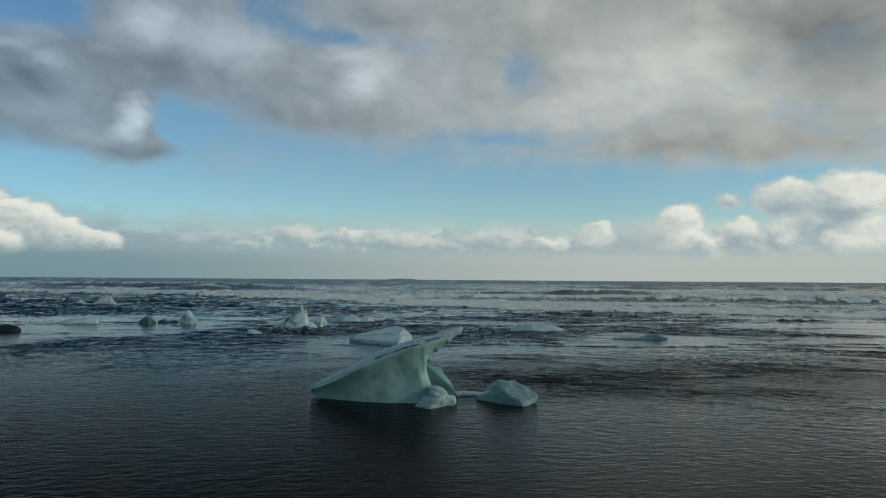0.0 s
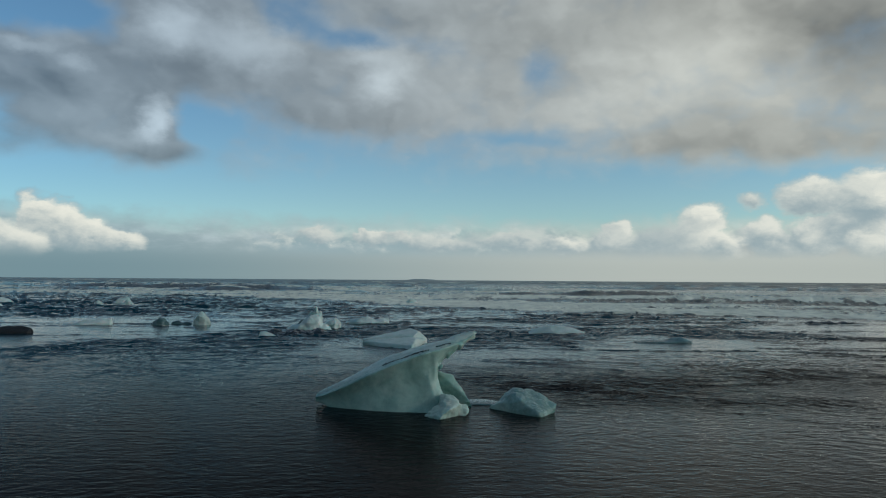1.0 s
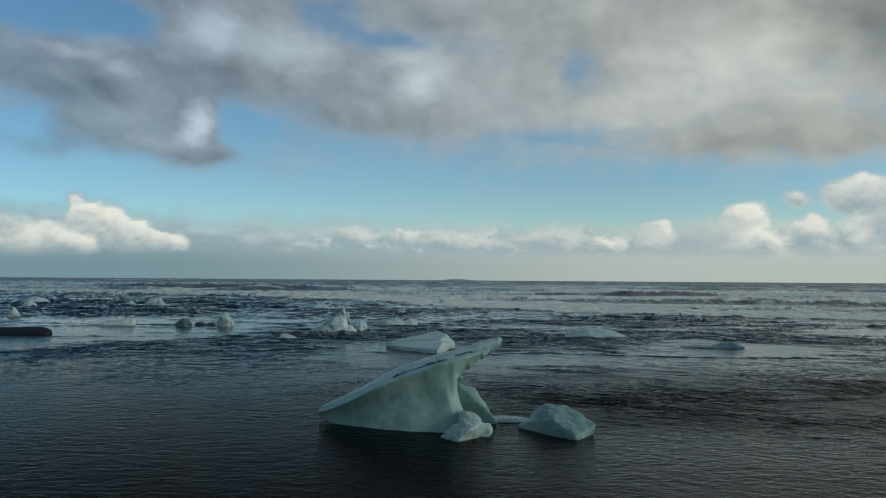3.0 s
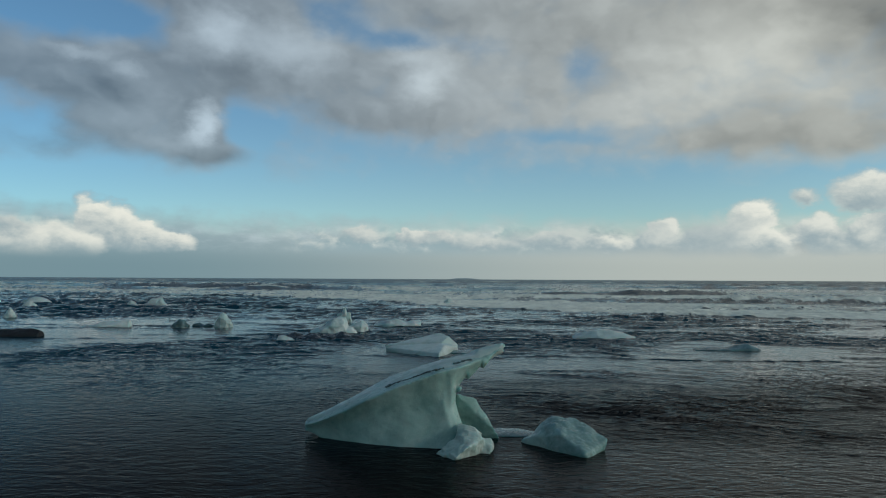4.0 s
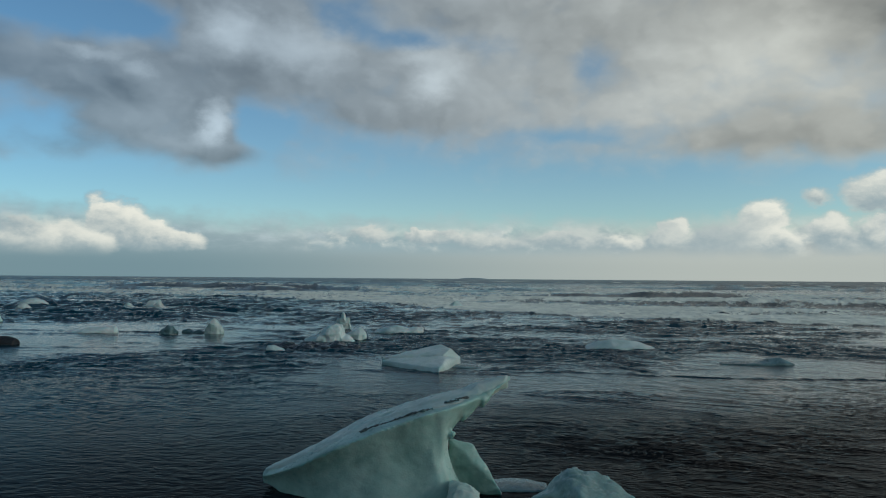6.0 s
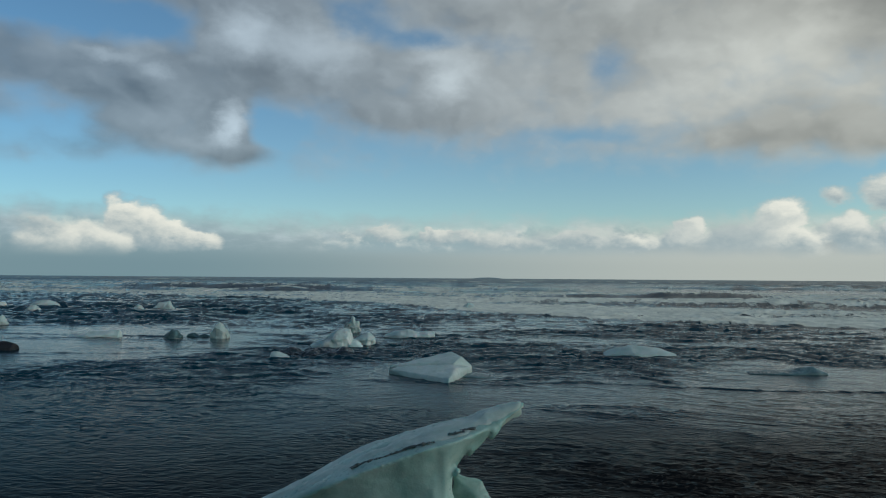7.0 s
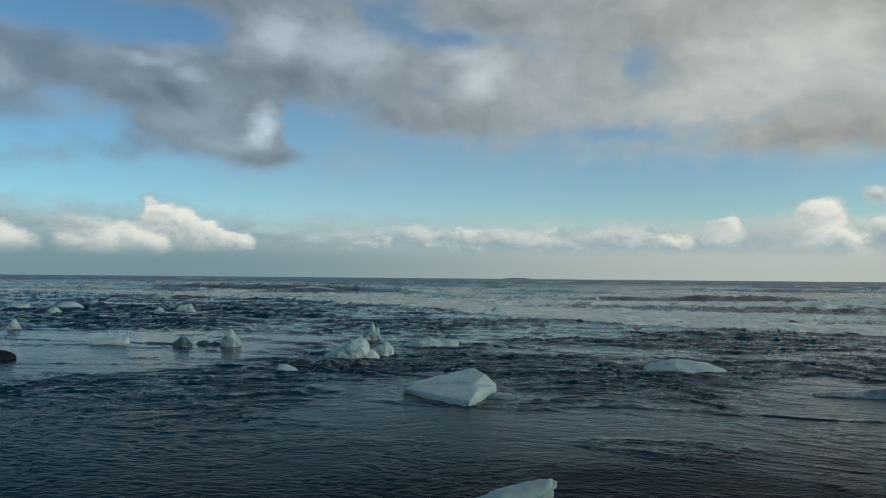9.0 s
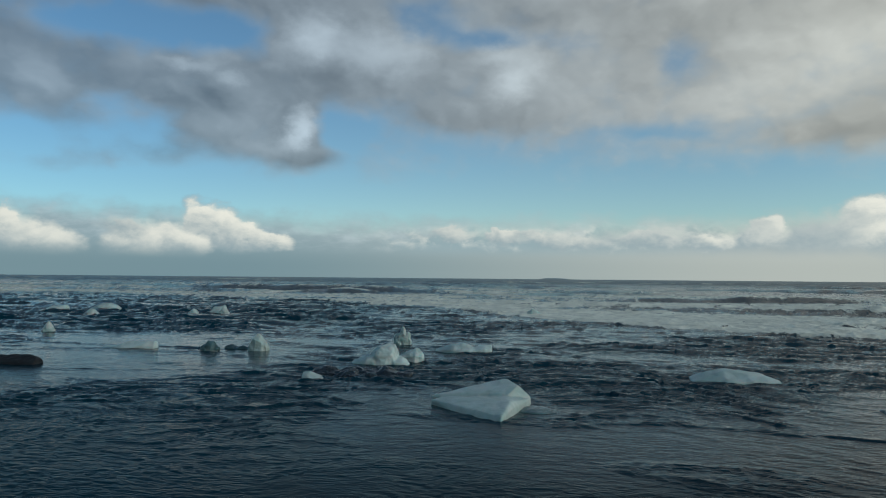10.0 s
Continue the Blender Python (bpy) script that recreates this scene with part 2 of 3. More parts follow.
def sea_material():
    m, t, b = material("sea_water")
    p = t.node("ShaderNodeNewGeometry").outputs["Position"]
    froth = t.node("ShaderNodeAttribute", attribute_name="froth").outputs["Fac"]
    chop = t.node("ShaderNodeAttribute", attribute_name="chop").outputs["Fac"]
    # fine ripples, drawn out along the shore
    r1 = t.noise(t.vec("MULTIPLY", p, (5.0, 11, 1)), 1.0, 2, 0.5, 0.8)
    r2 = t.noise(t.vec("MULTIPLY", p, (13.0, 24.0, 1)), 1.0, 3, 0.6, 0.6)
    ripple = t.math("MULTIPLY_ADD", r2, 0.30, r1)
    ripple = t.math("MULTIPLY", ripple, chop)
    bump(t, b, ripple, 0.028)
    # broken foam: lacy streaks inside the surf
    lace = t.noise(t.vec("MULTIPLY", p, (1.0, 0.6, 1)), 1.0, 8, 0.72, 1.2)
    edge = t.math("SUBTRACT", 1.0, froth)
    foam = t.ramp(t.math("SUBTRACT", lace, t.math("MULTIPLY_ADD", edge, 0.58, 0.10)), -0.03, 0.08)
    foam = t.math("MULTIPLY", foam, t.ramp(froth, 0.02, 0.2))
    shoal = t.node("ShaderNodeAttribute", attribute_name="shoal").outputs["Fac"]
    deep = t.mix(t.noise(p, 0.35, 3), (0.0006, 0.022, 0.036), (0.0014, 0.028, 0.042))
    sand = t.mix(t.noise(p, 1.3, 5, 0.65), (0.003, 0.0035, 0.0045), (0.008, 0.007, 0.007))
    murk = t.mix(shoal, deep, sand)
    white = t.mix(t.ramp(t.noise(t.vec("MULTIPLY", p, (0.9, 0.5, 1)), 1.0, 7, 0.72, 0.8), 0.3, 0.7), (0.50, 0.51, 0.43), (0.98, 0.97, 0.81))
    t.put(b.inputs["Base Color"], t.mix(foam, murk, white))
    place = t.node("ShaderNodeSeparateXYZ")
    t.put(place.inputs[0], p)
    t.put(b.inputs["Roughness"], t.math("ADD", t.ramp(foam, 0, 1, 0.035, 0.65, False), t.ramp(place.outputs[1], 90, 420, 0.0, 0.30)))
    b.inputs["IOR"].default_value = 1.333
    # reflection strength set by place: raised far out, lowered by dull to darken
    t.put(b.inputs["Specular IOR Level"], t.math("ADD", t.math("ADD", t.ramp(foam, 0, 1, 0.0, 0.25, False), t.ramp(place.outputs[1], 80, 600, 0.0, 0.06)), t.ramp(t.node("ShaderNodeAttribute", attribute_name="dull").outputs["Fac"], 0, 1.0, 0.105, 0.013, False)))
    return m


def ice_material(name, pale, deep, rough=0.22, grit=0.0):
    m, t, b = material(name)
    p = t.node("ShaderNodeTexCoord").outputs["Object"]
    cloudy = t.noise(p, 2.2, 5, 0.6, 0.5)
    col = t.mix(t.ramp(cloudy, 0.3, 0.7), deep, pale)
    grain = t.noise(p, 26, 4, 0.6)
    col = t.mix(t.ramp(grain, 0.6, 0.8, 0, 0.2), col, (0.6, 0.7, 0.7))
    if grit:
        dirt = t.ramp(t.noise(t.vec("MULTIPLY", p, (1.2, 3, 4)), 2.0, 6, 0.7, 1.0), 0.62 - grit, 0.74 - grit)
        col = t.mix(dirt, col, (0.03, 0.033, 0.034))
    t.put(b.inputs["Base Color"], col)
    t.put(b.inputs["Roughness"], t.ramp(grain, 0.3, 0.7, rough, rough + 0.25))
    b.inputs["IOR"].default_value = 1.31
    b.inputs["Subsurface Weight"].default_value = 0.55
    b.inputs["Subsurface Radius"].default_value = (0.10, 0.22, 0.24)
    b.inputs["Subsurface Scale"].default_value = 0.35
    bump(t, b, t.math("MULTIPLY_ADD", t.noise(p, 60, 3), 0.25, t.noise(p, 7, 4, 0.5)), 0.006)
    return m


SEA = sea_material()
ICE = ice_material("glacier_ice", (0.33, 0.47, 0.43), (0.17, 0.29, 0.26))
WHITE_ICE = ice_material("weathered_ice", (0.46, 0.54, 0.515), (0.32, 0.42, 0.39), 0.3)
PALE_ICE = ice_material("pale_ice", (0.42, 0.51, 0.465), (0.31, 0.405, 0.37), 0.28, 0.0)
WET_ICE = ice_material("wet_clear_ice", (0.12, 0.20, 0.205), (0.04, 0.08, 0.085), 0.10)
BRIGHT_ICE = ice_material("bubbly_white_ice", (0.55, 0.63, 0.60), (0.34, 0.44, 0.42), 0.3)
SAND = ice_material("black_sand", (0.02, 0.022, 0.024), (0.01, 0.011, 0.012), 0.5)
SEAM = ice_material("sandy_seam", (0.10, 0.12, 0.115), (0.03, 0.036, 0.036), 0.4)
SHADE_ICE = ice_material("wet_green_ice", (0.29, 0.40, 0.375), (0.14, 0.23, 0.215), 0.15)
DARK_GLASSY = ice_material("dark_glassy", (0.030, 0.040, 0.045), (0.006, 0.009, 0.011), 0.06)


# ---- sea ----
def lattice(x, y, seed):
    """Smooth value noise in -1..1 on a unit lattice."""
    xi, yi = np.floor(x).astype(np.int64), np.floor(y).astype(np.int64)
    u, v = x - xi, y - yi
    u, v = u * u * u * (u * (6 * u - 15) + 10), v * v * v * (v * (6 * v - 15) + 10)

    def at(i, j):
        h = (i * 374761393 + j * 668265263 + seed * 1442695041) & 0x7FFFFFFF
        h = ((h ^ (h >> 13)) * 1274126177) & 0x7FFFFFFF
        h = (h ^ (h >> 16)) & 0xFFFF
        return h / 32767.5 - 1

    a, b = at(xi, yi) * (1 - u) + at(xi + 1, yi) * u, at(xi, yi + 1) * (1 - u) + at(xi + 1, yi + 1) * u
    return a * (1 - v) + b * v


def fbm(x, y, seed, octaves=3, gain=0.5):
    s, k = 0, 1.0
    for o in range(octaves):
        s = s + k * lattice(x * 2 ** o + 17.3 * o, y * 2 ** o - 9.1 * o, seed + o)
        k *= gain
    return s


def ridges(x, y, seed):
    """Noise with sharp crests and round troughs, about -1..1."""
    n = 1 - 2 * np.abs(lattice(x, y, seed))
    return 0.75 * n + 0.4 * lattice(x * 2.1, y * 2.1, seed + 50)


def step(v, a, b):
    t = np.clip((v - a) / (b - a), 0, 1)
    return t * t * (3 - 2 * t)


def surf_edge(x):
    """Where the spent foam of the breakers ends, in y."""
    return np.interp(x, (-200, -67, -37, -21.5, -8, -3, 4, 11.4, 16, 24, 60, 200), (98, 88, 76, 69, 57, 49.5, 41, 37, 34, 31.5, 30, 30))


def roughness(x, y):
    """How broken the surface is, 0.05 to 2: smooth over the sand, rough round the ice and where the currents meet."""
    r = 0.10 + 0.62 * step(y + 0.30 * x, 7, 19)
    patch = fbm(x * 0.16 + 0.05 * y, y * 0.26, 37, 4, 0.6)
    r = r * (0.18 + 1.75 * step(patch, -0.45, 0.55))
    # braided seams of broken water
    seam = np.abs(fbm(x * 0.13 + 0.10 * y, y * 0.30, 47, 3))
    r = r + 0.75 * (1 - step(seam, 0.02, 0.16)) * step(y + 0.5 * x, 9, 15)
    for cx, cy, rx, ry, k in ((-2.6, 23.6, 5.0, 3.0, 1.3), (3.2, 11.0, 2.0, 1.0, 0.5), (-1.6, 15.2, 4.5, 2.2, -0.2), (-4.2, 22.3, 1.7, 0.7, 1.2), (-8.5, 18.5, 4, 2.0, 0.25), (-11.0, 23.6, 5.0, 2.6, -0.7), (2.6, 20.6, 3.0, 1.6, 1.2),
                              (-22, 38, 14, 7, 0.6), (9.5, 25.5, 6, 3.5, 0.5), (5, 30, 5, 3, 0.25), (8.5, 14.2, 4, 2.0, 0.6), (5.5, 14.5, 4.5, 3.5, 0.25), (-7, 30.5, 4, 1.6, -0.4), (6.0, 12.2, 3.5, 0.9, 0.45)):
        r = r + k * np.exp(-((x - cx) / rx) ** 2 - ((y - cy) / ry) ** 2)
    r = np.maximum(r, 0.45 * step(y, 27, 34)) + 0.5 * step(-x, 6, 14) * step(y, 30, 38)
    r = np.maximum(r, 0.20 * step(y - 0.25 * x, 5.5, 8))
    return np.clip(r, 0.05, 1.8)


def sea_height(x, y):
    d = np.maximum(y, 1)
    edge = surf_edge(x) + 1.2 * fbm(x * 0.12, y * 0.05, 40, 3)
    into = y - edge
    surf = step(into, -0.6, 1.5)
    left = step(-x, 6, 20) * step(y, 30, 42)
    # run of the shallow water between the ice: rough patches and smooth sheets
    wx, wy = x + 0.9 * fbm(x * 0.35, y * 0.6, 61, 3), y + 0.30 * x * step(x, 0, 6) + 0.7 * fbm(x * 0.35, y * 0.4, 63, 3)
    calm = roughness(x, y)
    c, d2 = math.cos(0.22), math.sin(0.22)
    gust = 0.25 + 1.3 * step(fbm(x * 0.45, y * 0.8, 81, 2), -0.5, 0.6)
    near = 1 - step(y, 24, 36)
    z = 0.0060 * gust * ridges(wx * 5.2 * c + wy * 3.0 * d2, wy * 8.6 - wx * 1.6, 1) * near
    z = z + 0.0060 * gust * ridges(wx * 5.6 * c - wy * 3.2 * d2, wy * 9.4 + wx * 1.8, 3) * near
    z = z + 0.016 * (0.4 + 0.6 * step(y, 13, 19)) * (1.7 - gust) * ridges(wx * 2.3, wy * 6.0 + wx * 0.9, 5)
    z = z + 0.020 * ridges(wx * 1.3 + 0.3 * wy, wy * 4.4 - wx * 0.6, 15) * step(y, 12, 20)
    z = z + (0.016 + 0.040 * step(y, 20, 36)) * ridges(wx * 0.62, wy * 2.1 - wx * 0.3, 7) * step(y, 9, 20)
    z = z * calm * (1 - step(y, 70, 130))
    z = z + (0.05 + 0.08 * left) * ridges(wx * 0.26, wy * 0.85, 9) * step(y, 26, 42) * (0.5 + 0.5 * calm) * (1 - 0.5 * surf)
    z = z + 0.13 * left * fbm(wx * 0.07, wy * 0.24, 11, 2) * (1 - surf)
    z = z + 0.12 * surf
    # swell and breakers
    bend = y + 0.30 * x + 7 * fbm(x * 0.016, y * 0.010, 13, 2)
    swell = np.sin(bend * 2 * np.pi / 21.0)
    crest = np.exp(2.6 * (swell - 1))
    big = np.clip(0.50 + 1.0 * fbm(x * 0.020, y * 0.025, 17, 2), 0, 1.5)
    out = step(into, 4, 26)
    z = z + (0.85 - 0.45 * step(d, 110, 260)) * out * big * (crest - 0.25)
    # three standing breakers
    comb, dark = 0, 0
    for cx, cy, lx, tall in ((21, 79, 13, 0.75), (39, 73, 6, 0.55), (-29, 98, 5, 0.85)):
        across = y - cy - 0.10 * (x - cx) - 0.8 * fbm(x * 0.15, y * 0.02, 83, 2)
        along = np.exp(-((x - cx) / lx) ** 2) * (0.75 + 0.35 * fbm(x * 0.12, y * 0.0, 85, 2))
        z = z + tall * along * np.where(across < 0, np.exp(-(across / 1.5) ** 2), np.exp(-(across / 4.5) ** 2))
        dark = np.maximum(dark, along * np.exp(-((across + 1.4) / 1.3) ** 2))
        comb = np.maximum(comb, along * np.exp(-((across - 0.8) / 1.2) ** 2))
    lump = 0.7 * ridges(x * 0.18, y * 0.60, 21)
    z = z + 0.13 * lump * step(into, 2, 14)
    z = z * (1 - step(d, 900, 2500))
    # foam cover: sheets behind the edge, spilling crests and their trails farther out
    wisps = fbm(x * 0.03, y * 0.12, 25, 3)
    sheet = surf * (1 - 0.30 * step(into, 10, 45) - 0.55 * step(into, 45, 110))
    torn = fbm(x * 0.09, y * 0.30, 91, 3)
    sheet = sheet * np.clip(0.80 + 0.75 * wisps + 0.55 * torn, 0.05, 1)
    sheet = sheet * (1 - 0.4 * step(-x, 5, 25))
    sheet = np.maximum(sheet, surf * (1 - step(into + 4 * torn, 3, 10)) * (0.35 + 0.65 * step(x, -6, 4)))
    behind = np.exp(2.0 * (np.sin((bend - 4) * 2 * np.pi / 21.0) - 1))
    caps = out * np.clip((behind * big - 0.40) * 2.5, 0, 1) * step(wisps, -0.15, 0.35)
    face = out * step(np.cos(bend * 2 * np.pi / 21.0) * big, 0.25, 0.7)
    sheet = sheet * (1 - 0.8 * face)
    speck = step(ridges(x * 0.5, y * 0.62, 95) + 0.4 * wisps, 0.35, 0.95)
    sheet = np.maximum(sheet * (1 - 0.55 * speck) * (1 - np.clip(1.4 * dark, 0, 1)), 0.9 * comb)
    thin = 0.16 * step(fbm(x * 0.10, y * 0.35, 33, 3), 0.3, 0.9) * step(y, 18, 30) * step(x, -2, 8)
    fleck = 0
    for cx, cy, rx, ry in ((-3.9, 23.3, 1.9, 1.3), (1.1, 8.9, 0.5, 0.3), (-10.0, 26.6, 1.0, 0.6)):
        fleck = np.maximum(fleck, 0.22 * np.exp(-((x - cx) / rx) ** 2 - ((y - cy) / ry) ** 2))
    froth = np.clip(np.maximum(np.maximum(np.maximum(sheet, caps), thin), fleck), 0, 1) * (1 - step(d, 350, 1200))
    chop = 0.15 + 0.85 * calm + 4.0 * step(y, 45, 160) * (1 - 0.75 * step(y, 180, 420)) * (1 - 0.7 * froth)
    mottle = 1.5 * fbm(x * 0.2, y * 0.3, 71, 3)
    shoal = 1 - step(y - 0.60 * x + mottle, 8.5, 15.5)
    # dull: reflection cut by place towards the beach, so the near water stays dark
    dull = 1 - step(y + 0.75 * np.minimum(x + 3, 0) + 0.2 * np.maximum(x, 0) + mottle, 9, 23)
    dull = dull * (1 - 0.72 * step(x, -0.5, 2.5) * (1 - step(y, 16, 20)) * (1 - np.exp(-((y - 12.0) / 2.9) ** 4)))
    # extra strip of cut reflection, darkening the water right of the fin
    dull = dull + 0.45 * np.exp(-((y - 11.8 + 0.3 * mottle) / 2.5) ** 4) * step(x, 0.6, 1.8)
    # reflection cut on deep side to imitate steep dark seas, broken by slack-water bands
    dim_seas = step(-x - 0.15 * y, -3, 6) * step(y, 30, 40) * (1 - surf) * (1 - 0.75 * step(fbm(x * 0.05, y * 0.30, 53, 3), 0.05, 0.55))
    dull = np.maximum(dull, 0.92 * dim_seas)
    # reflection cut where the water is broken, darkening lanes between the floes
    dim_lanes = 0.55 * step(calm, 0.55, 1.3) * step(y, 14, 19) * (1 - surf)
    dull = np.maximum(dull, dim_lanes)
    return z, froth, chop, shoal, dull


def sea():
    ys, y = [], -60.0
    while y < 4600:
        ys.append(y)
        e = max(y - 1, 9) if y > 3 else 9 + 1.2 * (3 - y) ** 1.3 * 4
        y += min(max(e * e / 2400 * 0.36, 0.028), max(2.4, (y - 250) * 0.05))
    ys = np.array(ys)
    s = np.linspace(-1, 1, 1000)
    inner = 2.5 + 0.74 * np.maximum(ys + 1, 0) + 0.8 * np.maximum(-ys, 0)
    outer = 14 + 1.15 * np.maximum(ys, 0) + 0.8 * np.maximum(-ys, 0)
    flank = np.clip((np.abs(s) - 0.86) / 0.14, 0, 1) ** 1.5
    X = s[None, :] / 0.86 * inner[:, None]
    X = X * (1 - flank) + np.sign(s) * outer[:, None] * flank
    Y = np.repeat(ys[:, None], len(s), 1)
    Z, froth, chop, shoal, dull = sea_height(X, Y)
    n, m = X.shape
    i = np.arange(n * m).reshape(n, m)
    quads = np.stack((i[:-1, :-1], i[:-1, 1:], i[1:, 1:], i[1:, :-1]), -1).reshape(-1, 4)
    me = bpy.data.meshes.new("sea")
    me.vertices.add(n * m)
    me.vertices.foreach_set("co", np.stack((X, Y, Z), -1).astype(np.float32).ravel())
    me.loops.add(quads.size)
    me.loops.foreach_set("vertex_index", quads.astype(np.int32).ravel())
    me.polygons.add(len(quads))
    me.polygons.foreach_set("loop_start", np.arange(0, quads.size, 4, dtype=np.int32))
    me.update(calc_edges=True)
    me.shade_smooth()
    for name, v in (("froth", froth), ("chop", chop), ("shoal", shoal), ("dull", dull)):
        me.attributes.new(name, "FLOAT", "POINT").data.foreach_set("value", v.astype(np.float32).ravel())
    me.materials.append(SEA)
    return tagged(new("water", me), "dark grey-blue shallow sea with ripples and white surf", "sea", kind="structure")


sea()


# ---- ice ----
def hull(points):
    bm = bmesh.new()
    for p in points:
        bm.verts.new(p)
    bmesh.ops.convex_hull(bm, input=bm.verts)
    loose = [v for v in bm.verts if not v.link_faces]
    bmesh.ops.delete(bm, geom=loose, context="VERTS")
    return bm


def fused(name, lumps, voxel, mat, rough=0.03, size=0.35, smooth=4):
    """One solid mesh from overlapping lumps of ice: fused, softened and roughened."""
    me = bpy.data.meshes.new(name)
    whole = bmesh.new()
    for b in lumps:
        tmp = bpy.data.meshes.new("lump")
        b.to_mesh(tmp)
        b.free()
        whole.from_mesh(tmp)
        bpy.data.meshes.remove(tmp)
    whole.to_mesh(me)
    whole.free()
    tmp = new("tmp", me)
    r = tmp.modifiers.new("fuse", "REMESH")
    r.mode, r.voxel_size = "VOXEL", voxel
    s = tmp.modifiers.new("soften", "SMOOTH")
    s.factor, s.iterations = 0.5, smooth
    dep = bpy.context.evaluated_depsgraph_get()
    done = bpy.data.meshes.new_from_object(tmp.evaluated_get(dep))
    done.name = name
    bpy.data.objects.remove(tmp)
    n = len(done.vertices)
    co, no = np.empty(n * 3, np.float32), np.empty(n * 3, np.float32)
    done.vertices.foreach_get("co", co)
    done.vertex_normals.foreach_get("vector", no)
    co, no = co.reshape(-1, 3), no.reshape(-1, 3)
    amp = np.array([noise.fractal(Vector(p) / size, 0.9, 2.0, 4) for p in co])
    co = co + no * (amp * rough)[:, None]
    done.vertices.foreach_set("co", co.astype(np.float32).ravel())
    done.shade_smooth()
    done.materials.clear()
    done.materials.append(mat)
    return done


def loft(stations):
    """A closed skin over cross-sections of equal length, capped at both ends."""
    bm = bmesh.new()
    rings = [[bm.verts.new(p) for p in ring] for ring in stations]
    for p, q in zip(rings, rings[1:]):
        for i in range(len(p)):
            j = (i + 1) % len(p)
            bm.faces.new((p[i], p[j], q[j], q[i]))
    bm.faces.new(rings[0][::-1])
    bm.faces.new(rings[-1])
    bmesh.ops.recalc_face_normals(bm, faces=bm.faces)
    return bm


# the fin's sloping top: x, front and back edge in y, their heights
RIM = ((-1.42, 9.62, 9.76, 0.12, 0.16), (-1.30, 9.52, 9.79, 0.17, 0.22), (-0.95, 9.32, 9.80, 0.33, 0.385), (-0.62, 9.24, 9.81, 0.50, 0.57), (-0.30, 9.19, 9.82, 0.645, 0.73),
       (0.20, 9.19, 9.83, 0.83, 0.885), (0.50, 9.31, 9.84, 0.90, 0.965), (0.74, 9.52, 9.85, 0.955, 1.05), (0.88, 9.64, 9.84, 1.01, 1.09), (1.0, 9.74, 9.81, 1.07, 1.11))


def rim_at(x):
    cols = list(zip(*RIM))
    return [float(np.interp(x, cols[0], c)) for c in cols[1:]]


